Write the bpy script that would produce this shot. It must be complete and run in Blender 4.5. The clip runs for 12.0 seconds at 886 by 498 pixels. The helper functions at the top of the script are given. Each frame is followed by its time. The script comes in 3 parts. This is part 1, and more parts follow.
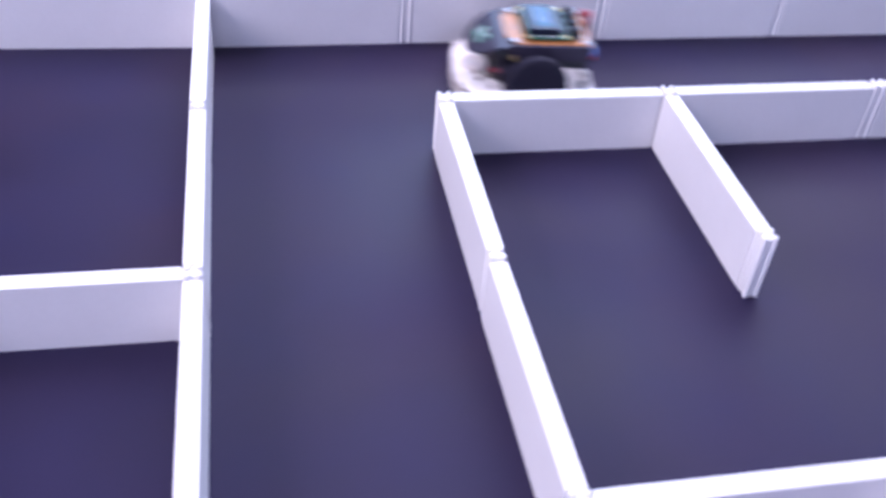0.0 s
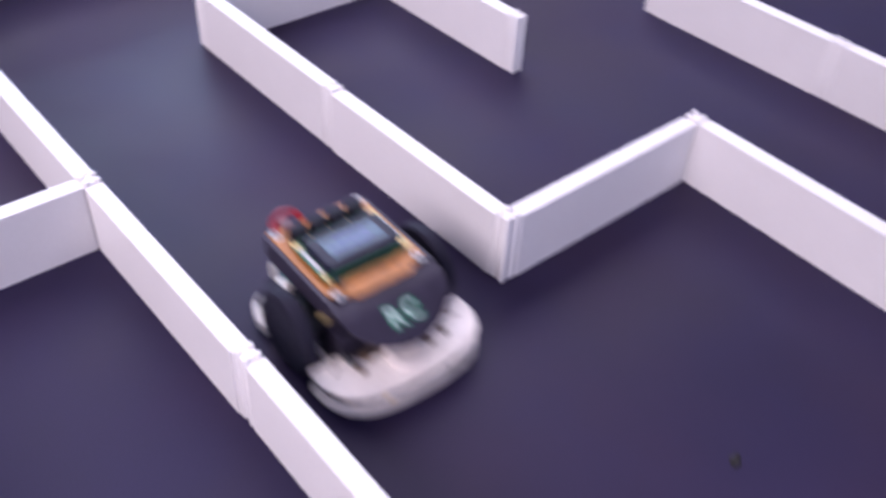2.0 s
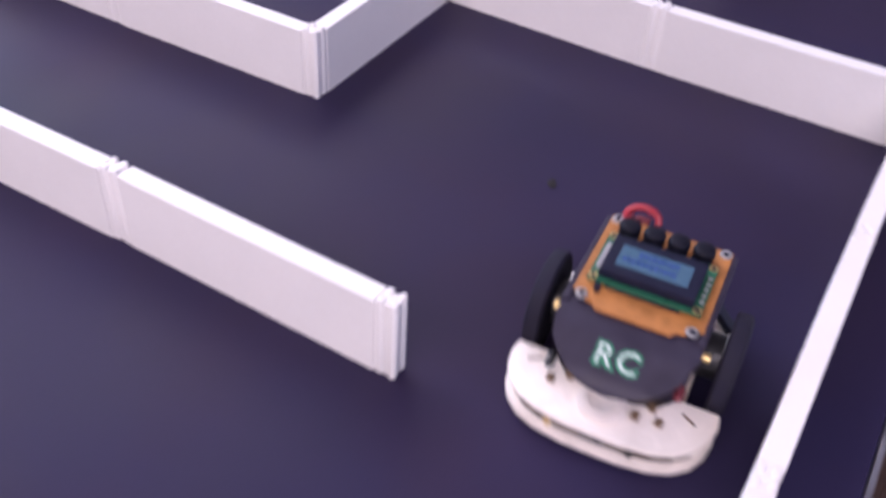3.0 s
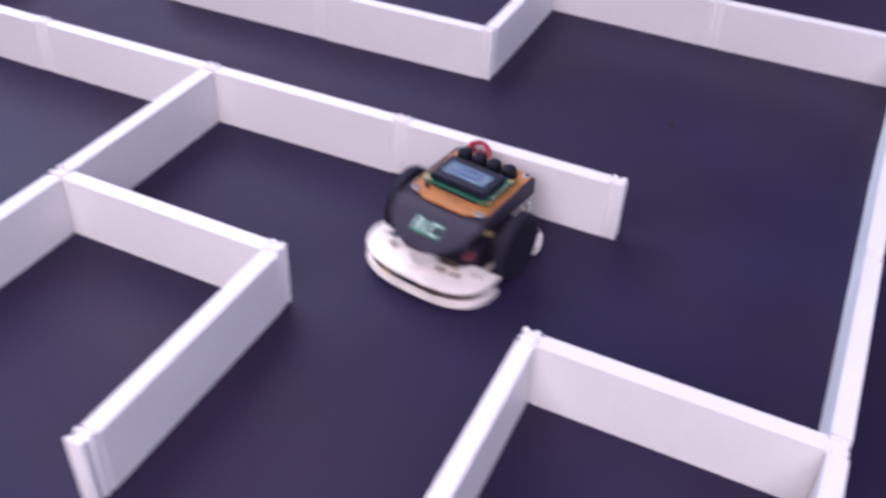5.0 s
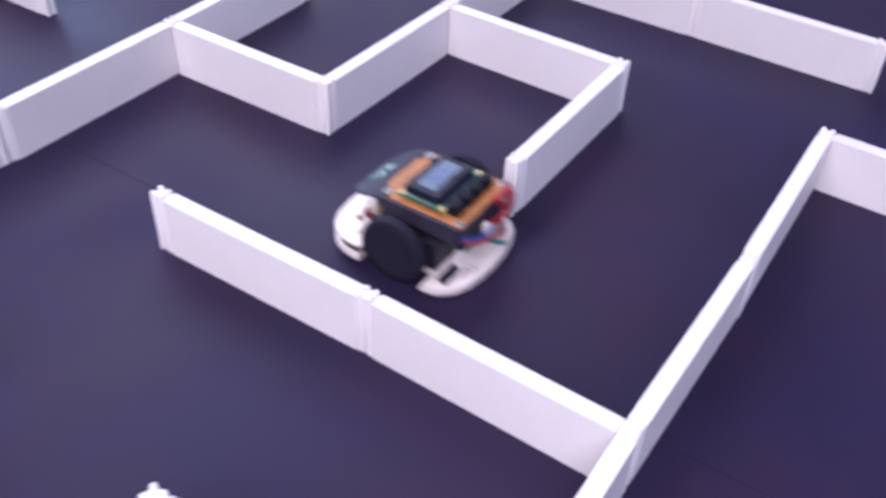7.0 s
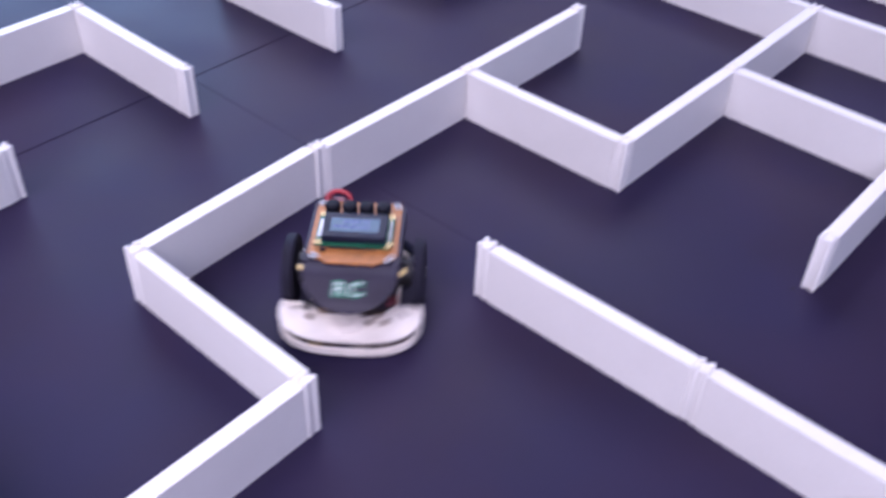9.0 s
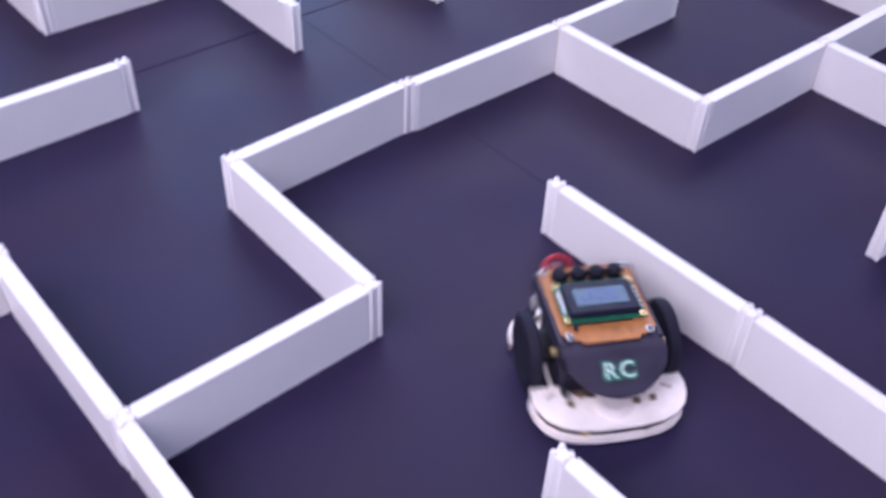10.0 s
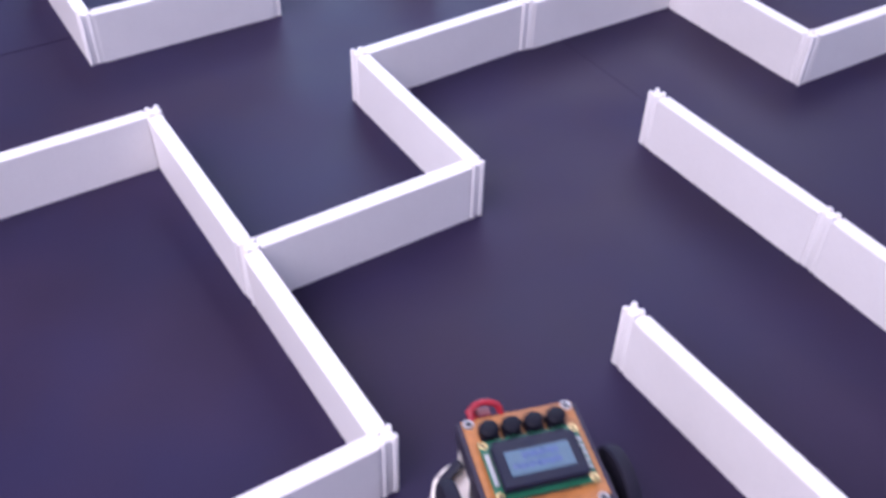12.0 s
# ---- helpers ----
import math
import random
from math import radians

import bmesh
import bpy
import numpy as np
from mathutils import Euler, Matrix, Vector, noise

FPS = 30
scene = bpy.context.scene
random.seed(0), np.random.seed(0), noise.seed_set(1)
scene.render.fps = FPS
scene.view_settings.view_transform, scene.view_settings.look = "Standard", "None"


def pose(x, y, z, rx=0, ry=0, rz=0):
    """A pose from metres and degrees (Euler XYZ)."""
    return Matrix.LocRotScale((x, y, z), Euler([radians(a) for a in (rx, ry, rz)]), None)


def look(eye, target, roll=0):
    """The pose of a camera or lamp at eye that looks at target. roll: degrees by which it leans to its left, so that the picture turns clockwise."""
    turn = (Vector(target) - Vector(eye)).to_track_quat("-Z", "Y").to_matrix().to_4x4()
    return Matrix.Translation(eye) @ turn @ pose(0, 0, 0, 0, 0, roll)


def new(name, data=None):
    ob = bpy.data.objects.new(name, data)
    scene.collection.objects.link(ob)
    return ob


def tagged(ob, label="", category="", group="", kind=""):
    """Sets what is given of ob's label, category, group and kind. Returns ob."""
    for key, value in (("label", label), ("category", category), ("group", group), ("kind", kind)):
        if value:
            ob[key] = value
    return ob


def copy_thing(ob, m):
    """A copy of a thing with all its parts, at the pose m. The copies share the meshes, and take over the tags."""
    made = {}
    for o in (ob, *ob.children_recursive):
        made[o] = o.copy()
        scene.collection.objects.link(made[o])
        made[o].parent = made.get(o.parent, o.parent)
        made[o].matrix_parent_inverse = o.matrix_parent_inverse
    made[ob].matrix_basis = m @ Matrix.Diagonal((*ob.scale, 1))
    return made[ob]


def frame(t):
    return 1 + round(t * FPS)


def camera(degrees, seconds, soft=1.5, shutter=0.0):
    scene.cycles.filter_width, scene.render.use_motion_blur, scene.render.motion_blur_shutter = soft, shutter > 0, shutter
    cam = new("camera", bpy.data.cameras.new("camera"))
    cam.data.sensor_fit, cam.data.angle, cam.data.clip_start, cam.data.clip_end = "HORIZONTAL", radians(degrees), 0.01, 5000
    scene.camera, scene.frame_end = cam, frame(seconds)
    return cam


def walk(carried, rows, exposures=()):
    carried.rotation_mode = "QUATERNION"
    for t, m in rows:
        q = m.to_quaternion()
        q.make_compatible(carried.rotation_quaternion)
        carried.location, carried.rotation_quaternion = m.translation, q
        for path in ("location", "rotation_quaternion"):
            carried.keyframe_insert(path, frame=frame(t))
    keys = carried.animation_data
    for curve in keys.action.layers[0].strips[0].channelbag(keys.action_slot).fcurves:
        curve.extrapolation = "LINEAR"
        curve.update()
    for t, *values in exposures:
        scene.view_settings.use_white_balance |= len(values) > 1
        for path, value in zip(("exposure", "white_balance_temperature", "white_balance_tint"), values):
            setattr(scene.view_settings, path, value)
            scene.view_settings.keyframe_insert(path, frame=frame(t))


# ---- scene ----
# ---- camera ----
cam = camera(49.67, 12.0, soft=3.1, shutter=0.8)
PATH = [
    (0.0, pose(1.1283, -0.9690, 0.4229, 49.93, -3.98, -9.72)),
    (0.3, pose(1.0814, -0.9692, 0.4196, 49.19, -4.08, -14.75)),
    (0.4, look((1.055, -0.964, 0.417), (1.605, 0.453, -0.883), 5.4)),
    (0.5, pose(1.0332, -0.9654, 0.4132, 49.66, -3.53, -19.13)),
    (0.6, pose(1.0283, -0.9700, 0.4125, 49.64, -2.50, -19.87)),
    (0.8, pose(1.0081, -0.9743, 0.4118, 48.35, -3.34, -21.86)),
    (0.9, look((1.004, -0.975, 0.411), (1.639, 0.376, -0.919), 4.2)),
    (0.9667, pose(1.0110, -0.9815, 0.4215, 47.40, -3.15, -22.10)),
    (1.0, pose(1.0131, -0.9833, 0.4241, 47.19, -3.15, -22.79)),
    (1.0333, pose(1.0130, -0.9838, 0.4225, 47.35, -3.15, -23.90)),
    (1.1, look((1.012, -0.985, 0.413), (1.729, 0.335, -0.907), 5.6)),
    (1.2, pose(1.0144, -0.9908, 0.4185, 48.38, -3.40, -25.12)),
    (1.5, pose(1.0033, -1.0073, 0.4172, 48.14, -3.15, -29.50)),
    (1.8, pose(0.9585, -1.0133, 0.4202, 47.96, -2.91, -36.74)),
    (2.0, pose(0.9384, -1.0270, 0.4088, 48.76, -2.39, -39.75)),
    (2.2, pose(0.9126, -1.0374, 0.4146, 47.67, -2.44, -44.56)),
    (2.3, pose(0.8978, -1.0299, 0.4159, 47.04, -3.87, -47.30)),
    (2.5, pose(0.8640, -1.0545, 0.3778, 48.21, -3.18, -51.15)),
    (2.7, pose(0.8472, -1.0685, 0.3646, 48.20, -3.74, -55.15)),
    (4.3, pose(0.5854, -1.0704, 0.4182, 48.81, -1.69, -65.71)),
    (4.5, pose(0.5680, -1.0546, 0.4314, 49.55, -1.98, -66.02)),
    (4.8, pose(0.5254, -1.0443, 0.4244, 52.34, -1.51, -64.08)),
    (5.0, pose(0.4997, -1.0162, 0.4443, 51.16, -2.10, -64.84)),
    (5.2, pose(0.4878, -1.0087, 0.4517, 51.04, -2.08, -64.24)),
    (5.5, pose(0.4469, -1.0006, 0.4512, 51.51, -2.64, -64.14)),
    (5.8, pose(0.4054, -1.0029, 0.4466, 51.32, -3.02, -64.96)),
    (6.0, pose(0.3620, -1.0047, 0.4391, 50.00, -1.91, -62.78)),
    (6.2, pose(0.3227, -1.0016, 0.4399, 49.21, -2.06, -61.35)),
    (6.5, pose(0.2698, -1.0009, 0.4383, 49.36, -1.10, -58.52)),
    (6.7, pose(0.2272, -0.9952, 0.4458, 49.27, -1.85, -57.55)),
    (8.3, pose(0.1511, -0.8962, 0.5012, 50.53, -1.93, -53.43)),
    (8.5, pose(0.1405, -0.8786, 0.4995, 50.79, -2.14, -52.11)),
    (8.7, look((0.124, -0.867, 0.498), (1.361, 0.063, -0.770), 2.7)),
    (8.8, pose(0.1157, -0.8587, 0.5063, 49.64, -2.83, -48.94)),
    (9.0, pose(0.1072, -0.8602, 0.4946, 49.84, -1.79, -48.41)),
    (9.3, pose(0.0883, -0.8713, 0.4838, 49.72, -1.35, -45.32)),
    (9.5, pose(0.0881, -0.8758, 0.4949, 48.65, -2.05, -44.28)),
    (9.8, pose(0.0862, -0.9065, 0.4974, 48.62, -1.36, -41.55)),
    (10.0, pose(0.0823, -0.9154, 0.4913, 48.63, -1.97, -40.54)),
    (10.2, pose(0.0751, -0.9305, 0.4773, 48.99, -1.82, -39.57)),
    (10.5, pose(0.0773, -0.9627, 0.4783, 48.18, -1.92, -38.35)),
    (10.8, pose(0.0757, -0.9693, 0.4769, 47.90, -1.67, -37.94)),
    (11.0, pose(0.0703, -0.9731, 0.4817, 47.82, -1.97, -36.36)),
    (11.3, pose(0.0534, -0.9757, 0.4775, 48.15, -1.42, -34.53)),
    (11.5, pose(0.0520, -0.9766, 0.4836, 47.98, -0.81, -33.25)),
    (11.8, pose(0.0388, -0.9927, 0.4813, 47.92, -1.11, -31.99)),
    (12.0, pose(0.0304, -1.0015, 0.4738, 47.86, -1.21, -32.24)),
]
EXPOSURE = [(0.0, 0.47, 5880, 14.5), (0.5, 0.29, 5880, 15), (1.0, 0.22, 5880, 15.5), (1.5, 0.19, 6130, 14), (2.0, 0.28, 6630, 14), (2.7, 0.25, 6930, 14), (4.3, 0.07, 6630, 13), (5.0, 0.10, 6530, 13), (5.4, 0.05, 6230, 13.5), (5.8, -0.08, 5980, 14), (6.1, -0.06, 6130, 13), (6.5, 0.12, 6230, 13),
            (8.5, 0.14, 6180, 13), (9.0, -0.05, 5980, 14), (9.5, -0.11, 5980, 14), (10.5, 0.02, 5930, 14.5), (11.5, 0.08, 5930, 14.5), (12.0, 0.08, 6180, 13)]
walk(cam, PATH, EXPOSURE)

# ---- world, light ----
world = bpy.data.worlds.new("hall_air")
scene.world = world
world.use_nodes = True
world.node_tree.nodes["Background"].inputs[0].default_value = (0.55, 0.6, 0.9, 1)
world.node_tree.nodes["Background"].inputs[1].default_value = 0.25


def overhead_light(x, y, z, sx, sy, watts, colour):
    data = bpy.data.lights.new("overhead_light", "AREA")
    data.shape, data.size, data.size_y, data.energy, data.color = "RECTANGLE", sx, sy, watts, colour
    ob = new("overhead_light", data)
    ob.matrix_world = pose(x, y, z)
    return ob


overhead_light(2.4, 1.6, 2.1, 3.0, 3.0, 134, (0.82, 0.78, 1.0))
overhead_light(-1.9, -1.1, 2.1, 2.8, 2.8, 176, (0.93, 0.83, 0.98))
# unseen bluish fill, added to brighten the south-facing wall sides
overhead_light(1.1, -3.3, 2.1, 3.2, 1.6, 44, (0.56, 0.60, 1.0))

# daylight in the opening of the north wall
sky_light = bpy.data.lights.new("window_light", "AREA")
sky_light.shape, sky_light.size, sky_light.size_y, sky_light.energy, sky_light.color = "RECTANGLE", 2.4, 1.3, 150, (0.40, 0.66, 1.0)
new("window_light", sky_light).matrix_world = look((2.9, 4.98, 1.35), (2.4, 0.0, 0.6))


# ---- materials ----
def material(name, colour, rough=0.5, metal=0.0, vary=0.15, size=60.0, bump=0.1, fine=600.0, spec=0.5, coat=0.0, random_tone=0.0, stain=0.0, other=None, stain_from=0.58):
    """Colour with two scales of tone, gloss that follows the coarse one, and fine relief."""
    m = bpy.data.materials.new(name)
    m.use_nodes = True
    n, l = m.node_tree.nodes, m.node_tree.links
    b = n["Principled BSDF"]
    b.inputs["Metallic"].default_value = metal
    b.inputs["Specular IOR Level"].default_value = spec
    b.inputs["Coat Weight"].default_value = coat
    co = n.new("ShaderNodeTexCoord")
    big, small = n.new("ShaderNodeTexNoise"), n.new("ShaderNodeTexNoise")
    big.inputs["Scale"].default_value, big.inputs["Detail"].default_value = size, 4
    small.inputs["Scale"].default_value, small.inputs["Detail"].default_value = fine, 2
    l.new(co.outputs["Object"], big.inputs["Vector"])
    l.new(co.outputs["Object"], small.inputs["Vector"])
    add = n.new("ShaderNodeMath")
    add.operation = "ADD"
    half = n.new("ShaderNodeMath")
    half.operation, half.inputs[1].default_value = "MULTIPLY", 0.5
    l.new(small.outputs["Fac"], half.inputs[0])
    l.new(big.outputs["Fac"], add.inputs[0])
    l.new(half.outputs[0], add.inputs[1])
    tone = n.new("ShaderNodeMapRange")
    tone.inputs["From Min"].default_value, tone.inputs["From Max"].default_value = 0.45, 1.05
    tone.inputs["To Min"].default_value, tone.inputs["To Max"].default_value = 1 - vary, 1 + vary
    l.new(add.outputs[0], tone.inputs["Value"])
    value = tone.outputs[0]
    if random_tone:
        info, spread, mul = n.new("ShaderNodeObjectInfo"), n.new("ShaderNodeMapRange"), n.new("ShaderNodeMath")
        spread.inputs["To Min"].default_value, spread.inputs["To Max"].default_value = 1 - random_tone, 1 + random_tone
        mul.operation = "MULTIPLY"
        l.new(info.outputs["Random"], spread.inputs["Value"])
        l.new(spread.outputs[0], mul.inputs[0])
        l.new(value, mul.inputs[1])
        value = mul.outputs[0]
    tint = n.new("ShaderNodeVectorMath")
    tint.operation = "SCALE"
    tint.inputs[0].default_value = colour
    if other:
        patches, blend = n.new("ShaderNodeTexNoise"), n.new("ShaderNodeMix")
        patches.inputs["Scale"].default_value, patches.inputs["Detail"].default_value = size * 0.8, 3
        spread = n.new("ShaderNodeMapRange")
        spread.inputs["From Min"].default_value, spread.inputs["From Max"].default_value = 0.38, 0.62
        blend.data_type = "RGBA"
        blend.inputs["A"].default_value, blend.inputs["B"].default_value = (*colour, 1), (*other, 1)
        l.new(co.outputs["Object"], patches.inputs["Vector"])
        l.new(patches.outputs["Fac"], spread.inputs["Value"])
        l.new(spread.outputs[0], blend.inputs["Factor"])
        l.new(blend.outputs["Result"], tint.inputs[0])
    l.new(value, tint.inputs["Scale"])
    out = tint.outputs[0]
    if stain:
        spots, edge, mix = n.new("ShaderNodeTexNoise"), n.new("ShaderNodeMapRange"), n.new("ShaderNodeMix")
        spots.inputs["Scale"].default_value, spots.inputs["Detail"].default_value = size * 0.6, 6
        edge.inputs["From Min"].default_value, edge.inputs["From Max"].default_value = stain_from, stain_from + 0.17
        edge.inputs["To Max"].default_value = stain
        mix.data_type = "RGBA"
        mix.inputs["B"].default_value = (colour[0] * 0.62, colour[1] * 0.6, colour[2] * 0.58, 1)
        l.new(co.outputs["Object"], spots.inputs["Vector"])
        l.new(spots.outputs["Fac"], edge.inputs["Value"])
        l.new(edge.outputs[0], mix.inputs["Factor"])
        l.new(out, mix.inputs["A"])
        out = mix.outputs["Result"]
    l.new(out, b.inputs["Base Color"])
    gloss = n.new("ShaderNodeMapRange")
    gloss.inputs["From Min"].default_value, gloss.inputs["From Max"].default_value = 0.3, 0.7
    gloss.inputs["To Min"].default_value, gloss.inputs["To Max"].default_value = max(rough - 0.08, 0.03), min(rough + 0.08, 1)
    l.new(big.outputs["Fac"], gloss.inputs["Value"])
    l.new(gloss.outputs[0], b.inputs["Roughness"])
    if bump:
        rel = n.new("ShaderNodeBump")
        rel.inputs["Strength"].default_value, rel.inputs["Distance"].default_value = bump, 0.0006
        l.new(small.outputs["Fac"], rel.inputs["Height"])
        l.new(rel.outputs[0], b.inputs["Normal"])
    return m


WHITE = material("white_plastic", (0.81, 0.79, 0.775), 0.45, vary=0.03, size=25, fine=400, bump=0.06, random_tone=0.025, stain=0.12)
BLACK_FLOOR = material("black_board_paint", (0.0272, 0.0186, 0.0450), 0.5, vary=0.2, size=7, fine=900, bump=0.12, spec=0.14, stain=0.3, other=(0.0224, 0.0178, 0.0500))
EDGE_STRIP = material("aluminium_strip", (0.55, 0.55, 0.58), 0.4, metal=1, vary=0.1)
PLINTH = material("dark_cloth", (0.02, 0.02, 0.025), 0.9, vary=0.2)
WOOD = material("brown_parquet", (0.13, 0.07, 0.05), 0.4, vary=0.3, size=18, fine=180, bump=0.15, random_tone=0.38)
WOOD_FAR = material("brown_parquet_far", (0.115, 0.065, 0.048), 0.45, vary=0.35, size=4, fine=60)
PLASTER = material("grey_plaster", (0.5, 0.5, 0.54), 0.9, vary=0.05, size=2, fine=90)
CEILING = material("white_ceiling", (0.75, 0.75, 0.78), 0.9, vary=0.03, size=2, fine=90)
ROBOT_WHITE = material("white_acrylic", (0.88, 0.81, 0.74), 0.4, vary=0.1, size=70, fine=900, bump=0.05, stain=0.38, stain_from=0.5)
ROBOT_BLACK = material("black_plate", (0.030, 0.025, 0.044), 0.5, vary=0.25, size=80, fine=1500, bump=0.12, spec=0.3)
RUBBER = material("black_foam_rubber", (0.0105, 0.0090, 0.0215), 0.75, vary=0.3, size=120, fine=2500, bump=0.3, spec=0.3)
MOTOR = material("dark_motor_steel", (0.05, 0.05, 0.055), 0.4, metal=0.7, vary=0.2, size=150)
COPPER_BOARD = material("orange_perfboard", (0.42, 0.17, 0.048), 0.5, vary=0.34, size=110, fine=1800, bump=0.1, stain=0.5)
GREEN_BOARD = material("green_circuit_board", (0.014, 0.115, 0.062), 0.35, vary=0.2, size=160, fine=2200)
BEZEL = material("black_bezel", (0.006, 0.007, 0.024), 0.5, vary=0.15, size=160, spec=0.3)
SOLDER = material("solder", (0.50, 0.50, 0.50), 0.45, metal=0.9, vary=0.1, size=400)
BRASS = material("brass", (0.72, 0.55, 0.25), 0.35, metal=0.9, vary=0.12, size=400)
BUTTON = material("black_button", (0.005, 0.005, 0.012), 0.6, vary=0.15, size=200, spec=0.2)
RED_WIRE = material("red_wire", (0.34, 0.015, 0.03), 0.35, vary=0.1, size=200)
DARK_RED = material("dark_red_plastic", (0.16, 0.02, 0.03), 0.4, vary=0.15, size=200)
BLUE_WIRE = material("blue_wire", (0.03, 0.06, 0.3), 0.4, vary=0.1, size=200)
TEAL_WIRE = material("teal_wire", (0.02, 0.22, 0.2), 0.4, vary=0.1, size=200)
BATTERY = material("dark_battery_wrap", (0.02, 0.02, 0.03), 0.4, vary=0.2, size=120)
CONNECTOR = material("white_connector", (0.7, 0.68, 0.62), 0.5, vary=0.08, size=200)
BROWN_PART = material("brown_component", (0.16, 0.1, 0.06), 0.5, vary=0.2, size=400)
PAINT_WHITE = material("white_letter_paint", (0.62, 0.72, 0.69), 0.5, vary=0.1, size=300)
PAINT_GREEN = material("green_letter_paint", (0.016, 0.17, 0.095), 0.5, vary=0.2, size=300)
GAP_DARK = material("dark_brown_gap", (0.07, 0.05, 0.045), 0.7, vary=0.3, size=120)
DISC = material("frosted_disc", (0.70, 0.63, 0.58), 0.35, vary=0.08, size=200)
CRUMB = material("grey_crumb", (0.008, 0.006, 0.006), 0.8, vary=0.3, size=300)


def screen_material():
    m = material("lcd_glass", (0.062, 0.115, 0.155), 0.16, vary=0.12, size=130, fine=2000, bump=0.0, spec=0.3)
    b = m.node_tree.nodes["Principled BSDF"]
    b.inputs["Emission Color"].default_value = (0.04, 0.27, 0.8, 1)
    b.inputs["Emission Strength"].default_value = 0.06
    return m


LCD = screen_material()
LCD_INK = material("lcd_segment", (0.025, 0.065, 0.21), 0.3, vary=0.1, size=300)


# ---- mesh helpers ----
def finish(name, bm, mat, smooth=None):
    mesh = bpy.data.meshes.new(name)
    bmesh.ops.recalc_face_normals(bm, faces=bm.faces)
    bm.to_mesh(mesh)
    bm.free()
    mesh.materials.append(mat)
    if smooth is not None:
        for p in mesh.polygons:
            p.use_smooth = True
        mesh.set_sharp_from_angle(angle=radians(smooth))
    return mesh


def part(name, bm, mat, parent, label="", smooth=None):
    ob = new(name, finish(name, bm, mat, smooth))
    ob.parent = parent
    if label:
        tagged(ob, label)
    return ob


def box(bm, x0, x1, y0, y1, z0, z1, bevel=0.0):
    made = bmesh.ops.create_cube(bm, size=1)["verts"]
    for v in made:
        v.co = Vector((x0 + (v.co.x + 0.5) * (x1 - x0), y0 + (v.co.y + 0.5) * (y1 - y0), z0 + (v.co.z + 0.5) * (z1 - z0)))
    if bevel:
        edges = {e for v in made for e in v.link_edges}
        bmesh.ops.bevel(bm, geom=list(edges), offset=bevel, segments=2, profile=0.6, affect="EDGES")
    return bm


def cylinder(bm, m, r, depth, segments=20, r2=None):
    bmesh.ops.create_cone(bm, cap_ends=True, segments=segments, radius1=r, radius2=r if r2 is None else r2, depth=depth, matrix=m)
    return bm


def lathe(bm, profile, m, segments=32):
    """Turn (radius, height) pairs round the local z axis."""
    rings = [[bm.verts.new(m @ Vector((r * math.cos(a), r * math.sin(a), h))) for a in (2 * math.pi * k / segments for k in range(segments))] for r, h in profile]
    for a, b in zip(rings, rings[1:]):
        for k in range(segments):
            bm.faces.new((a[k], a[(k + 1) % segments], b[(k + 1) % segments], b[k]))
    bm.faces.new(rings[0][::-1])
    bm.faces.new(rings[-1])
    return bm


def slab(bm, outline, z0, z1, bevel=0.0):
    """A flat plate of any outline, with softened rims."""
    low = [bm.verts.new((x, y, z0)) for x, y in outline]
    high = [bm.verts.new((x, y, z1)) for x, y in outline]
    n = len(outline)
    bm.faces.new(low[::-1])
    bm.faces.new(high)
    for k in range(n):
        bm.faces.new((low[k], low[(k + 1) % n], high[(k + 1) % n], high[k]))
    if bevel:
        rim = [e for e in bm.edges if (e.verts[0] in high) == (e.verts[1] in high) and abs(e.verts[0].co.z - e.verts[1].co.z) < 1e-6]
        bmesh.ops.bevel(bm, geom=rim, offset=bevel, segments=2, profile=0.6, affect="EDGES")
    return bm


def tube(bm, points, r, segments=8):
    """A round wire along smooth points."""
    pts = [Vector(p) for p in points]
    path = []
    for k in range(len(pts) - 1):
        p0, p1, p2, p3 = pts[max(k - 1, 0)], pts[k], pts[k + 1], pts[min(k + 2, len(pts) - 1)]
        for s in range(6):
            t = s / 6
            path.append(0.5 * (2 * p1 + (p2 - p0) * t + (2 * p0 - 5 * p1 + 4 * p2 - p3) * t * t + (3 * p1 - p0 - 3 * p2 + p3) * t ** 3))
    path.append(pts[-1])
    rings = []
    for k, p in enumerate(path):
        d = (path[min(k + 1, len(path) - 1)] - path[max(k - 1, 0)]).normalized()
        u = d.orthogonal().normalized() if k == 0 else (u - d * u.dot(d)).normalized()
        w = d.cross(u)
        rings.append([bm.verts.new(p + r * (math.cos(a) * u + math.sin(a) * w)) for a in (2 * math.pi * j / segments for j in range(segments))])
    for a, b in zip(rings, rings[1:]):
        for j in range(segments):
            bm.faces.new((a[j], a[(j + 1) % segments], b[(j + 1) % segments], b[j]))
    bm.faces.new(rings[0][::-1])
    bm.faces.new(rings[-1])
    return bm


# ---- hall round the maze ----
FLOOR_Z = -0.72


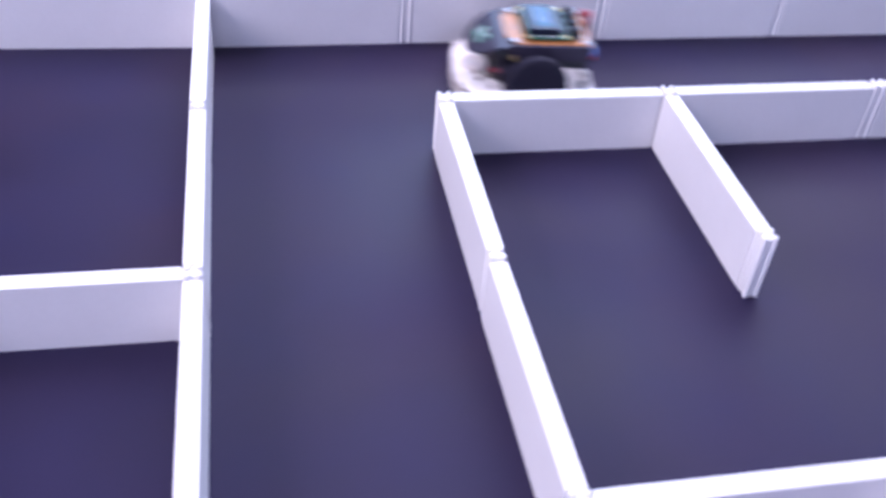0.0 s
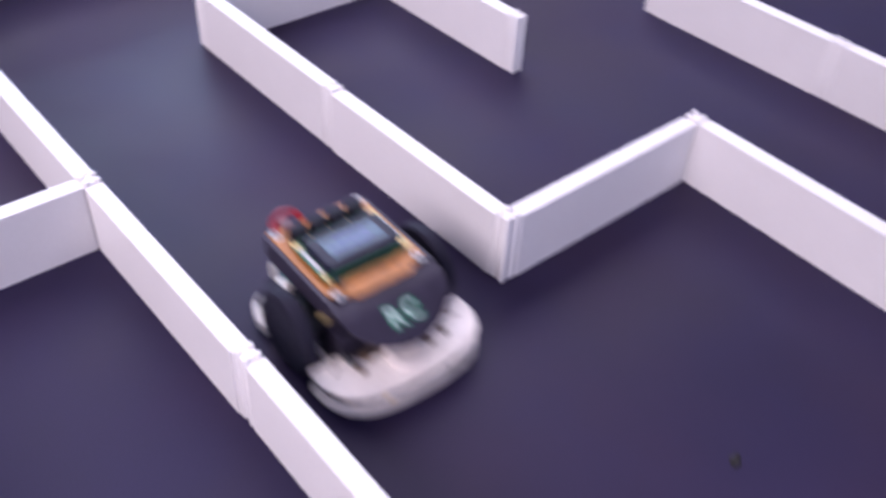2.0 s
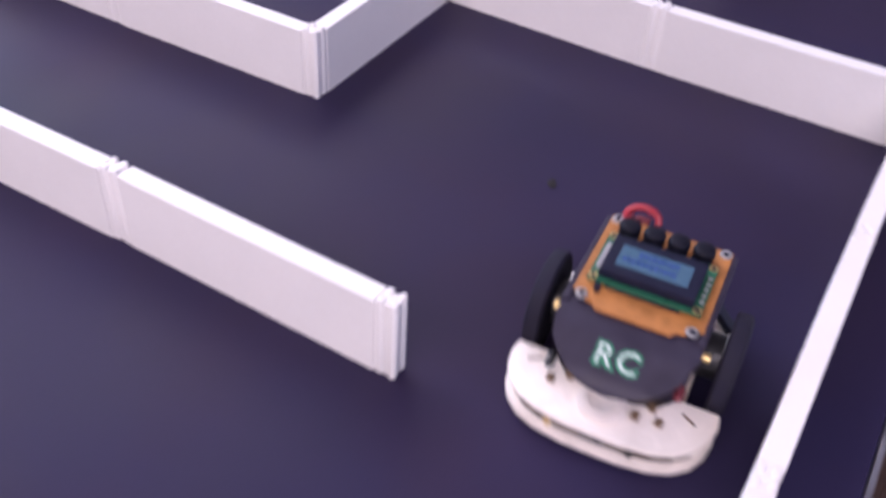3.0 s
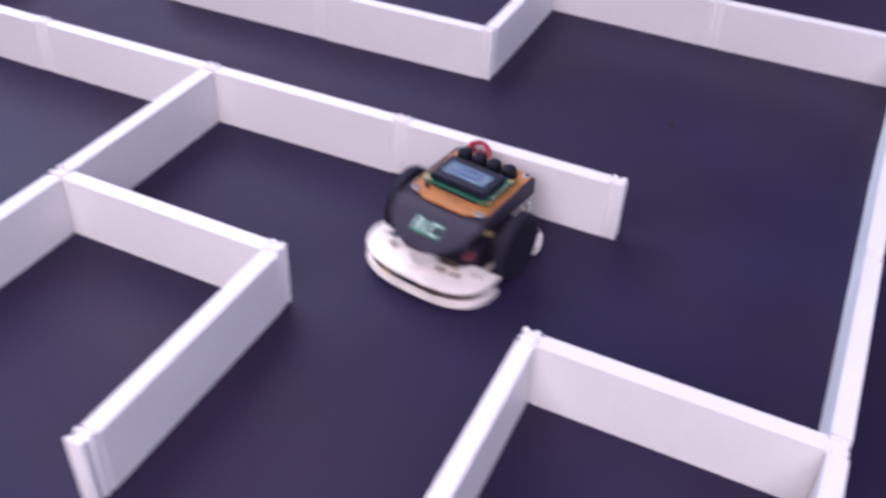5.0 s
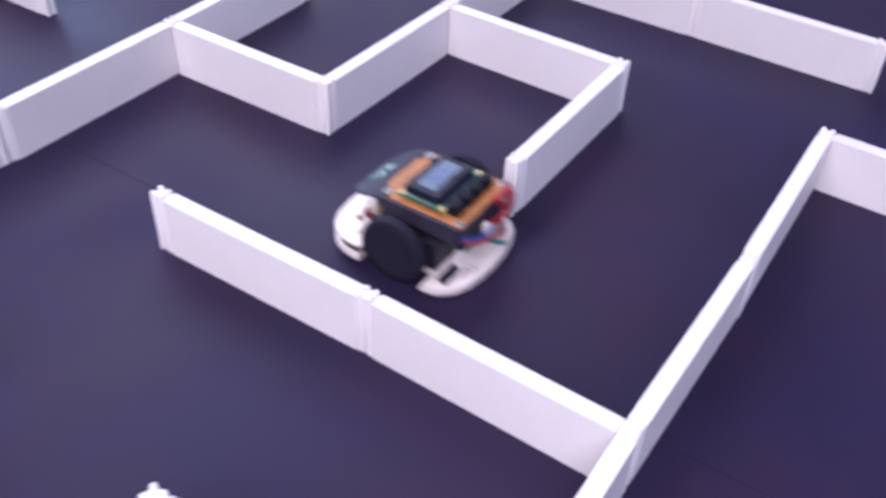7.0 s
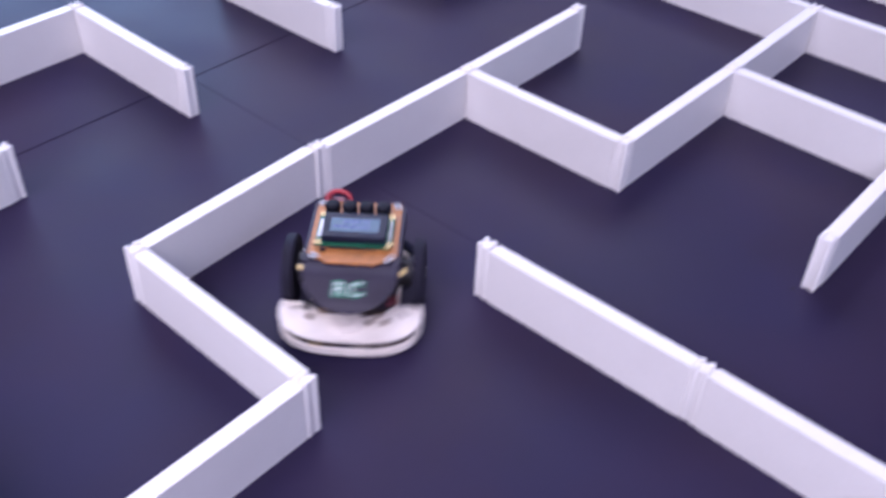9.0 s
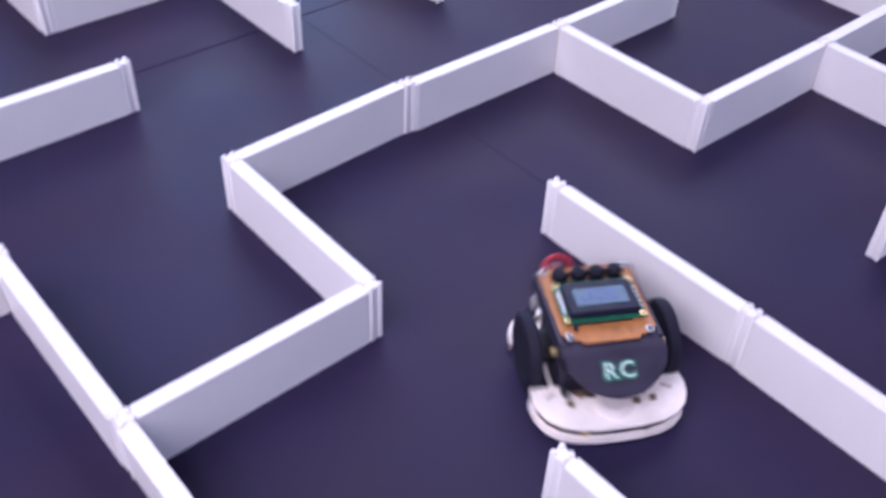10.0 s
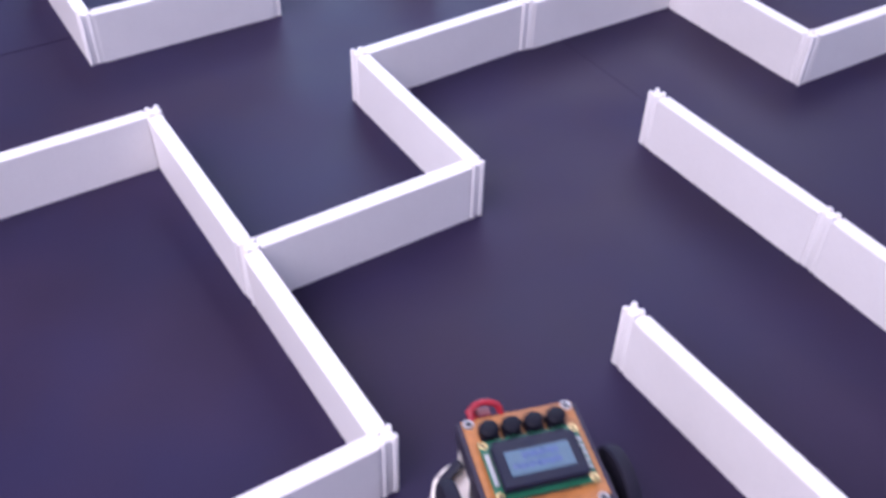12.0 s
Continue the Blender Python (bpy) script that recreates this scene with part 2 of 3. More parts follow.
def hall():
    bm = bmesh.new()
    box(bm, -4, 6, -5, 5, FLOOR_Z - 0.1, FLOOR_Z - 0.004)
    tagged(new("floor", finish("floor", bm, WOOD_FAR)), "brown wooden parquet floor of the hall", "floor", kind="structure")
    bm = bmesh.new()
    for x0, x1, z0, z1 in ((-4, 1.6, FLOOR_Z - 0.1, 2.2), (4.2, 6, FLOOR_Z - 0.1, 2.2), (1.6, 4.2, FLOOR_Z - 0.1, 0.6), (1.6, 4.2, 2.1, 2.2)):
        box(bm, x0, x1, 5, 5.2, z0, z1)
    tagged(new("wall_north", finish("wall_north", bm, PLASTER)), "plain light grey hall wall with a window opening", "wall", kind="structure")
    for name, a in (("wall_south", (-4, 6, -5.2, -5)), ("wall_west", (-4.2, -4, -5.2, 5.2)), ("wall_east", (6, 6.2, -5.2, 5.2))):
        bm = bmesh.new()
        box(bm, *a, FLOOR_Z - 0.1, 2.2)
        tagged(new(name, finish(name, bm, PLASTER)), "plain light grey hall wall", "wall", kind="structure")
    bm = bmesh.new()
    box(bm, -4.2, 6.2, -5.2, 5.2, 2.2, 2.4)
    tagged(new("ceiling", finish("ceiling", bm, CEILING)), "plain white hall ceiling", "ceiling", kind="structure")


hall()


# ---- black maze boards ----
SEAM_X, SEAM_Y, EDGE_Y = 0.580, -0.124, -1.123


def maze_boards():
    gap, thin = 0.0008, 0.00015
    for x0, x1 in ((-0.62, SEAM_X), (SEAM_X, 2.10)):
        for y0, y1 in ((EDGE_Y, SEAM_Y), (SEAM_Y, 0.66)):
            bm = bmesh.new()
            box(bm, x0 + thin, x1 - thin, y0 + gap, y1 - gap, -0.018, 0.0, 0.0003)
            tagged(new("maze_board", finish("maze_board", bm, BLACK_FLOOR)), "black painted base board of the maze, mottled in tone", "floor board", "maze base boards", kind="structure")
    bm = bmesh.new()
    box(bm, -0.62, 2.10, EDGE_Y - 0.003, EDGE_Y - 0.0003, -0.018, 0.0012, 0.0004)
    tagged(new("edge_trim", finish("edge_trim", bm, EDGE_STRIP)), "thin pale metal trim along the board's edge", "trim", kind="structure")
    bm = bmesh.new()
    box(bm, -0.60, 2.08, EDGE_Y + 0.012, 0.64, FLOOR_Z, -0.018)
    tagged(new("platform", finish("platform", bm, PLINTH)), "dark covered platform under the maze boards", "platform", kind="structure")


maze_boards()

# ---- maze posts and panels ----
CELL, HEIGHT = 0.18, 0.0490
OFFSET = {(1, 1): (-0.5, 0.8), (1, 2): (0.1, 1.6), (1, 3): (0.8, -1.1), (1, 4): (1.0, -1.0), (2, 1): (0.6, 0.1), (2, 2): (-0.0, -0.8), (2, 3): (-0.3, -0.6), (2, 4): (-0.6, 1.4), (3, 1): (-0.3, 1.4), (3, 2): (-2.1, 2.3), (3, 3): (-2.1, 0.2), (3, 4): (-0.2, 2.0), (3, 5): (-2.7, 0.2), (4, 1): (2.6, -3.6), (4, 2): (2.3, -3.6), (4, 3): (3.5, 2.5), (4, 4): (0.5, 0.5), (4, 5): (-4.3, -3.4), (5, 1): (0.4, 4.0), (5, 2): (0.6, -2.8), (5, 3): (2.7, -1.3), (5, 4): (1.5, -2.3), (5, 5): (-0.2, -1.6), (5, 6): (-3.0, 0.1), (6, 3): (1.8, -2.3), (6, 4): (3.2, -3.0), (6, 5): (1.5, -0.8), (7, 1): (-2.9, 0.3), (7, 2): (0.2, -0.2), (7, 3): (0.8, -1.9), (7, 4): (3.4, -0.7), (8, 2): (-1.9, -0.9), (8, 3): (0.5, 0.4), (8, 4): (0.6, -0.5), (8, 5): (-2.8, 1.6), (8, 6): (-1.5, -1.5), (9, 1): (0.0, 0.4), (9, 3): (-2.4, 0.7), (9, 5): (1.1, 3.2)}
RUNS = [
    [(5, 0), (5, 1), (6, 1), (7, 1), (8, 1), (9, 1), (10, 1), (11, 1)],
    [(6, 1), (6, 2), (6, 3), (6, 4), (6, 5)],
    [(6, 3), (5, 3), (4, 3), (4, 2)],
    [(5, 3), (5, 4), (4, 4)],
    [(5, 2), (4, 2), (3, 2), (2, 2), (2, 3), (1, 3)],
    [(0, 2), (1, 2), (1, 3), (1, 4), (0, 4)],
    [(3, 3), (3, 4), (3, 5)],
    [(5, 6), (5, 5), (4, 5), (3, 5), (2, 5), (2, 4)],
    [(2, 6), (3, 6), (4, 6), (5, 6), (6, 6), (7, 6), (8, 6), (9, 6), (10, 6), (11, 6)],
    [(10, 2), (9, 2), (8, 2), (7, 2), (7, 3), (7, 4), (8, 4), (8, 5), (8, 6)],
    [(8, 2), (8, 3)],
    [(10, 3), (9, 3), (9, 4), (9, 5), (10, 5)],
    [(2, 1), (1, 1), (1, 0)],
    [(3, 1), (3, 0), (2, 0), (2, -1)],
    [(4, 1), (4, 0)],
]
# two wall sections that miss each other at their post
NUDGE = {((3, 2), (2, 2)): Vector((0, 0.0026, 0)), ((3, 2), (4, 2)): Vector((0, -0.0024, 0))}

# sections that lean a little, in degrees
LEAN = {((1, 3), (1, 4)): 3.0, ((1, 2), (1, 3)): 1.5}


def at(v):
    dx, dy = OFFSET.get(v, (0, 0))
    return Vector((v[0] * CELL + dx * 0.001, -v[1] * CELL + dy * 0.001, 0))


def post():
    """A grooved post: a core and four rounded corner ribs, a little higher than the panels."""
    bm = bmesh.new()
    box(bm, -0.0046, 0.0046, -0.0046, 0.0046, 0, HEIGHT + 0.0002, 0.0004)
    for sx in (-1, 1):
        for sy in (-1, 1):
            lathe(bm, [(0.0018, 0), (0.0022, 0.0004), (0.0022, HEIGHT + 0.0009), (0.0018, HEIGHT + 0.0017), (0.0009, HEIGHT + 0.0020)], Matrix.Translation((sx * 0.0036, sy * 0.0036, 0)), 12)
    ob = new("maze_post", finish("maze_post", bm, WHITE, 40))
    return tagged(ob, "white grooved plastic post joining maze panels", "post", "maze posts")


def panel():
    """A wall along x: a board, a cap along its top and a rib at each end that enters the post."""
    wall = new("maze_divider")
    tagged(wall, "white maze wall section standing on the black board", "maze wall", "maze wall sections")
    part("board", box(bmesh.new(), -0.0829, 0.0829, -0.0057, 0.0057, 0.0002, HEIGHT - 0.0022, 0.0002), WHITE, wall)
    part("top_cap", box(bmesh.new(), -0.0829, 0.0829, -0.0058, 0.0058, HEIGHT - 0.0022, HEIGHT, 0.0005), WHITE, wall)
    for s in (-1, 1):
        part("end_rib", box(bmesh.new(), s * 0.0840 - 0.0014, s * 0.0840 + 0.0014, -0.0049, 0.0049, 0.0002, HEIGHT - 0.0010, 0.00025), WHITE, wall)
    return wall


def maze():
    first_post, first_panel = post(), panel()
    seen_posts, seen_panels = set(), set()
    rng = random.Random(4)
    for run in RUNS:
        for v in run:
            if v not in seen_posts:
                p = at(v)
                m = pose(p.x, p.y, 0, 0, 0, rng.choice((0, 90, 180, 270)) + rng.uniform(-1.5, 1.5))
                if seen_posts:
                    copy_thing(first_post, m)
                else:
                    first_post.matrix_basis = m
                seen_posts.add(v)
        for a, b in zip(run, run[1:]):
            key = tuple(sorted((a, b)))
            if key in seen_panels:
                continue
            pa, pb = at(a) + NUDGE.get((a, b), Vector()), at(b) + NUDGE.get((b, a), Vector())
            mid, d = (pa + pb) / 2, pb - pa
            m = pose(mid.x + rng.uniform(-6, 6) * 1e-4, mid.y + rng.uniform(-6, 6) * 1e-4, 0, LEAN.get((a, b), 0), 0, math.degrees(math.atan2(d.y, d.x)) + rng.uniform(-0.25, 0.25))
            if seen_panels:
                copy_thing(first_panel, m @ Matrix.Diagonal((d.length / CELL, 1, 1, 1)))
            else:
                first_panel.matrix_basis = m
            seen_panels.add(key)


maze()


# ---- robot ----
def mirror(half):
    """Close an outline given for x >= 0 from front to back."""
    return [(x * 0.001, y * 0.001) for x, y in half] + [(-x * 0.001, y * 0.001) for x, y in half[::-1] if x > 0]


WHEEL_R, WHEEL_X = 0.0258, 0.0452
S = 0.001


def maze_robot():
    robot = new("maze_robot")
    tagged(robot, "small two-wheeled maze robot with white base and orange circuit board, driving", "robot")
    # white base, lower deck with room for the wheels, and upper front deck
    low = mirror([(0, 64.5), (14, 64.3), (28, 62.5), (38, 58.5), (45.5, 52), (50, 43), (51.5, 34), (51, 28), (33, 27), (33, -24), (51, -24.5), (50.5, -33), (46.8, -42), (39.5, -48.3), (29.5, -52.6), (16, -55.2), (0, -56)])
    part("base_plate", slab(bmesh.new(), low, 3.6 * S, 6.2 * S, 0.5 * S), ROBOT_WHITE, robot, "white rounded lower base plate", 40)
    top = mirror([(0, 64.5), (14, 64.3), (28, 62.5), (38, 58.5), (45.5, 52), (50, 43), (51.5, 34), (50.5, 26.5), (30, 26.5), (24, 36), (12, 40), (0, 41)])
    part("front_deck", slab(bmesh.new(), top, 15.9 * S, 18.4 * S, 0.6 * S), ROBOT_WHITE, robot, "white curved upper front plate with stains", 40)
    rear = mirror([(0, -56), (16, -55.2), (29.5, -52.6), (39.5, -48.3), (46.8, -42), (50.5, -33), (51, -26), (45, -26), (42, -35.5), (36, -42), (27, -46.5), (14, -49), (0, -49.6)][::-1])
    part("rear_rim", slab(bmesh.new(), rear, 6.3 * S, 9.6 * S, 0.5 * S), ROBOT_WHITE, robot, "white curved rear rim", 40)
    rim = mirror([(0, 64.2), (14, 64.0), (28, 62.2), (38, 58.2), (45.2, 51.8), (49.7, 42.9), (51.2, 34), (50.7, 28.3), (0, 28.3)])
    part("front_rim", slab(bmesh.new(), rim, 6.3 * S, 8.5 * S, 0.5 * S), ROBOT_WHITE, robot, "white curved front rim", 40)
    # dark block added between the plates so that their gap looks dark
    core = mirror([(0, 61.3), (14, 61.1), (27, 59.4), (36.3, 55.7), (43.2, 49.8), (47.3, 42), (48.6, 34), (48.2, 29), (0, 29)])
    part("gap_block", slab(bmesh.new(), core, 8.6 * S, 15.8 * S, 0.3 * S), GAP_DARK, robot, "dark block added to darken the gap between the white plates")
    for x, y in ((-40, 50), (40, 50), (-18, 60), (22, 60)):
        part("spacer", cylinder(bmesh.new(), pose(x * S, y * S, 12.2 * S), 2.0 * S, 7.2 * S, 12), BRASS if x > 0 else MOTOR, robot, smooth=40)
    part("line_sensor", box(bmesh.new(), -0.006, 0.006, 0.0590, 0.0628, 0.0102, 0.0152, 0.0005), BEZEL, robot, "small black front sensor between the plates")
    # front disc, sensors and specks on the deck
    disc = lathe(bmesh.new(), [(12 * S, 0), (12 * S, 2.4 * S), (11 * S, 3.3 * S), (7 * S, 3.8 * S), (5.8 * S, 3.0 * S)], pose(1 * S, 46.5 * S, 18.0 * S), 28)
    part("sensor_disc", disc, DISC, robot, "frosted round sensor housing", 40)
    for x, y in ((28, 43), (-15, 46), (-26, 45), (-21, 38), (20, 37)):
        bm = box(bmesh.new(), (x - 1.9) * S, (x + 1.9) * S, (y - 2.1) * S, (y + 2.1) * S, 18.0 * S, 20.4 * S, 0.4 * S)
        part("chip", bm, BROWN_PART, robot, "tiny brown component")
    for x, y, a in ((39, 34, 30), (-38, 36, -30)):
        bm = box(bmesh.new(), -4 * S, 4 * S, -0.7 * S, 0.7 * S, 18.0 * S, 18.7 * S, 0.2 * S)
        bm.transform(pose(x * S, y * S, 0, 0, 0, a))
        part("slot", bm, BROWN_PART, robot)
    for x in (-30, 31):
        bm = lathe(bmesh.new(), [(2.4 * S, 0), (2.4 * S, 6 * S), (1.6 * S, 7.6 * S), (0.5 * S, 8.2 * S)], pose(x * S, (33 if x > 0 else 30) * S, (24 if x > 0 else 30) * S, -90), 14)
        part("sensor_led", bm, MOTOR if x > 0 else DARK_RED, robot, "small sensor diode", 50)
    # dark body between the wheels
    part("chassis", box(bmesh.new(), -0.031, 0.031, -0.026, 0.026, 0.0062, 0.030, 0.002), ROBOT_BLACK, robot, "black chassis block")
    for s in (-1, 1):
        bm = cylinder(bmesh.new(), pose(s * 0.029, -0.002, WHEEL_R, 0, 90), 0.0115, 0.026, 24)
        part("motor", bm, MOTOR, robot, "dark cylindrical motor", 40)
    part("battery", box(bmesh.new(), -0.027, 0.027, -0.045, 0.008, 0.0302, 0.0475, 0.003), BATTERY, robot, "dark wrapped battery under the board")
    part("main_plate", slab(bmesh.new(), mirror([(0, 21), (26, 21), (33, 15), (33, -42), (30, -46), (0, -46)]), 49.0 * S, 51.2 * S, 0.5 * S), ROBOT_BLACK, robot, "black plate under the circuit board")
    for s in (-1, 1):
        part("side_rail", box(bmesh.new(), s * 0.0325 - 0.0018, s * 0.0325 + 0.0018, -0.044, 0.024, 0.0415, 0.0545, 0.0008), ROBOT_BLACK, robot, "black side rail")
        part("support_post", box(bmesh.new(), s * 0.030 - 0.0014, s * 0.030 + 0.0014, -0.0464, -0.0436, 0.0062, 0.031, 0.0005), CONNECTOR, robot, "pale upright bracket behind the wheel")
        part("brass_screw", cylinder(bmesh.new(), pose(s * 0.0358, 0.020, 0.0445, 0, 90), 0.0024, 0.004, 14), BRASS, robot, "yellow brass screw head", 40)
    # front shield, level at its root and bent down towards its tip
    stations = [0, 2, 4, 8, 12, 14, 16, 18, 20, 21, 26, 31, 36, 37.5, 39, 40.5, 42, 43.2, 44, 44.4]
    widths = [(0, 26), (4, 33.5), (16, 34), (26, 31.5), (34, 26), (40, 18), (43.2, 9), (44.4, 2)]

    def slope(p):
        return radians(4 + 26 * min(max(p - 12, 0) / 9, 1) + 30 * max(p - 36, 0) / 8)

    def on_shield(p, lift):
        """The place in the robot's y and z at p millimetres down the shield."""
        y, z, n = 15.5, 51.8, 40
        for k in range(n):
            y, z = y + p / n * math.cos(slope(p * (k + 0.5) / n)), z - p / n * math.sin(slope(p * (k + 0.5) / n))
        return (y + lift * math.sin(slope(p))) * S, (z + lift * math.cos(slope(p))) * S

    bm = bmesh.new()
    sheets = []
    for lift in (0, 1.8):
        rows = []
        for p in stations:
            k = max(i for i in range(len(widths) - 1) if widths[i][0] <= p)
            (p0, w0), (p1, w1) = widths[k], widths[k + 1]
            w = w0 + (w1 - w0) * (p - p0) / (p1 - p0)
            y, z = on_shield(p, lift)
            rows.append([bm.verts.new((w * u * S, y, z)) for u in (-1, -0.5, 0, 0.5, 1)])
        sheets.append(rows)
    for rows in sheets:
        for a, b in zip(rows, rows[1:]):
            for k in range(4):
                bm.faces.new((a[k], a[k + 1], b[k + 1], b[k]))
    low, high = sheets
    for a, b, c, d in zip(low, low[1:], high, high[1:]):
        for k in (0, 4):
            bm.faces.new((a[k], b[k], d[k], c[k]))
    for k in range(4):
        for j in (0, -1):
            bm.faces.new((low[j][k], low[j][k + 1], high[j][k + 1], high[j][k]))
    cover = part("front_shield", bm, ROBOT_BLACK, robot, "matte black sloping front shield with painted letters", 40)
    # letters
    for colour, grow, lift, name in ((PAINT_GREEN, 0.0013, 0.00192, "letter_shadow"), (PAINT_WHITE, -0.0001, 0.00215, "letters")):
        curve = bpy.data.curves.new(name, "FONT")
        curve.body, curve.size, curve.offset, curve.extrude = "RC", 0.0146, grow, 0.0001
        curve.align_x, curve.align_y, curve.resolution_u, curve.space_character = "CENTER", "CENTER", 3, 1.22
        helper = new(name, curve)
        mesh = bpy.data.meshes.new_from_object(helper.evaluated_get(bpy.context.evaluated_depsgraph_get()))
        bpy.data.objects.remove(helper)
        bpy.data.curves.remove(curve)
        mesh.transform(pose(0, *on_shield(28.0, 0), -30) @ pose(0, 0, lift, 0, 0, 180))
        mesh.materials.clear()
        mesh.materials.append(colour)
        ob = new(name, mesh)
        ob.parent = cover
        tagged(ob, "white painted letters RC" if colour is PAINT_WHITE else "green painted outline of the letters")
    # orange board, screws, display
    board = slab(bmesh.new(), mirror([(0, 25), (18, 25), (20, 21.5), (24, 21.5), (24.5, 16.5), (31.5, 16.5), (31.5, -44.5), (0, -44.5)]), 53.70 * S, 55.30 * S, 0.3 * S)
    pcb = part("circuit_board", board, COPPER_BOARD, robot, "orange-brown perforated circuit board")
    for x, y in ((26.5, 19), (-26.5, 19), (28, -41.5), (-28, -41.5)):
        bm = lathe(bmesh.new(), [(3.2 * S, 0), (3.2 * S, 0.7 * S), (2.8 * S, 1.3 * S), (1.9 * S, 1.4 * S), (1.6 * S, 0.8 * S)], pose(x * S, y * S, 55.10 * S), 16)
        screw = part("screw", bm, SOLDER, robot, "silver hollow board screw", 40)
        part("socket", cylinder(bmesh.new(), pose(x * S, y * S, 56.05 * S), 1.5 * S, 0.4 * S, 10), BEZEL, screw, "dark socket of the screw")
        part("standoff", cylinder(bmesh.new(), pose(x * S, y * S, 52.2 * S), 2.4 * S, 5 * S, 10), BEZEL, robot, smooth=40)
    display = part("display_board", box(bmesh.new(), -0.0275, 0.0275, -0.0265, 0.0105, 0.0575, 0.0589, 0.0003), GREEN_BOARD, robot, "green circuit board of the display")
    part("pin_header", box(bmesh.new(), -0.018, 0.018, 0.0078, 0.0100, 0.0553, 0.0577), BEZEL, display)
    part("bezel", box(bmesh.new(), -0.0230, 0.0230, -0.0200, 0.0078, 0.0589, 0.0645, 0.0009), BEZEL, display, "black display frame")
    part("screen", box(bmesh.new(), -0.0175, 0.0175, -0.0135, 0.0016, 0.0641, 0.06475, 0.0002), LCD, display, "blue-grey display window")
    rng = random.Random(7)
    for row in (0, 1):
        for k in range(2, 14 - 3 * row):
            x, y = (-15.2 + k * 2.2) * S, (-5.3 - row * 6.2) * S
            part("character_bar", box(bmesh.new(), x, x + 1.7 * S, y, y + rng.uniform(3.2, 4.6) * S, 0.06473, 0.06482), LCD_INK, display)
    for x in (-25.2, 25.2):
        for y in (-24, 8):
            bm = lathe(bmesh.new(), [(2.3 * S, 0), (2.3 * S, 0.5 * S), (1.3 * S, 0.5 * S), (1.2 * S, 0.3 * S)], pose(x * S, y * S, 58.85 * S), 14)
            ring = part("mounting_ring", bm, BRASS, display, "gold ring round a mounting hole")
            part("hole", cylinder(bmesh.new(), pose(x * S, y * S, 59.20 * S), 1.15 * S, 0.3 * S, 10), BEZEL, ring)
    part("rear_header", box(bmesh.new(), -0.0205, 0.0205, -0.0246, -0.0204, 0.0589, 0.0600, 0.0003), BEZEL, display, "black plastic header behind the display")
    for k in range(5):
        part("solder_blob", box(bmesh.new(), -26.8 * S, -24.4 * S, (-17 + 4.4 * k) * S, (-14.8 + 4.4 * k) * S, 58.80 * S, 59.90 * S, 0.4 * S), SOLDER, display)
    part("solder_strip", box(bmesh.new(), 23.6 * S, 26.2 * S, -18 * S, 2 * S, 58.80 * S, 59.50 * S, 0.3 * S), SOLDER, display)
    for x in (19.5, 6.8, -5.6, -18.2):
        base = part("button", box(bmesh.new(), (x - 5.0) * S, (x + 5.0) * S, -36.6 * S, -27.2 * S, 55.30 * S, 58.60 * S, 0.5 * S), BUTTON, robot, "black push button")
        cap = lathe(bmesh.new(), [(4.6 * S, 0), (5.5 * S, 0.7 * S), (5.6 * S, 3.4 * S), (5.1 * S, 4.5 * S), (3.6 * S, 5.1 * S), (1.4 * S, 5.2 * S)], pose(x * S, -32.0 * S, 58.60 * S), 20)
        part("button_cap", cap, BUTTON, base, "round black button cap", 50)
    bm = cylinder(bmesh.new(), pose(21 * S, 13.5 * S, 57.10 * S), 1.6 * S, 4 * S, 10)
    part("capacitor", bm, BEZEL, robot)
    # wires and plugs at the back
    part("red_wire", tube(bmesh.new(), [(25 * S, -44 * S, 54 * S), (25 * S, -48.5 * S, 58 * S), (18 * S, -51 * S, 60.5 * S), (10 * S, -49 * S, 59 * S), (8 * S, -45.5 * S, 54 * S)], 1.9 * S), RED_WIRE, robot, "looped red wire", 60)
    part("red_wire", tube(bmesh.new(), [(23 * S, -45 * S, 55 * S), (25 * S, -51 * S, 54 * S), (21 * S, -53 * S, 47 * S), (12 * S, -51 * S, 40 * S), (4 * S, -48 * S, 38 * S)], 1.9 * S), RED_WIRE, robot, "looped red wire", 60)
    part("red_wire", tube(bmesh.new(), [(-27 * S, -40 * S, 40 * S), (-20 * S, -50 * S, 38 * S), (-2 * S, -55 * S, 34 * S), (14 * S, -54 * S, 30 * S), (20 * S, -48 * S, 18 * S)], 1.4 * S), RED_WIRE, robot, "thin red wire", 60)
    part("blue_wire", tube(bmesh.new(), [(-29 * S, -38 * S, 42 * S), (-22 * S, -49 * S, 42 * S), (-6 * S, -53 * S, 40 * S), (4 * S, -50 * S, 36 * S)], 1.4 * S), BLUE_WIRE, robot, "thin blue wire", 60)
    part("teal_wire", tube(bmesh.new(), [(-8 * S, -47 * S, 34 * S), (2 * S, -55 * S, 26 * S), (14 * S, -55 * S, 18 * S), (20 * S, -50 * S, 11 * S)], 1.8 * S), TEAL_WIRE, robot, "teal wire", 60)
    part("white_wire", tube(bmesh.new(), [(-22 * S, -36 * S, 32 * S), (-26 * S, -44 * S, 24 * S), (-22 * S, -50 * S, 16 * S), (-14 * S, -48 * S, 11 * S)], 1.1 * S), CONNECTOR, robot, "thin white wire", 60)
    part("plug", box(bmesh.new(), -0.007, -0.002, -0.0515, -0.0470, 0.0340, 0.0448, 0.0008), CONNECTOR, robot, "white plug")
    part("red_plug", box(bmesh.new(), 0.013, 0.021, -0.0535, -0.0465, 0.046, 0.0535, 0.0012), DARK_RED, robot, "red plug")
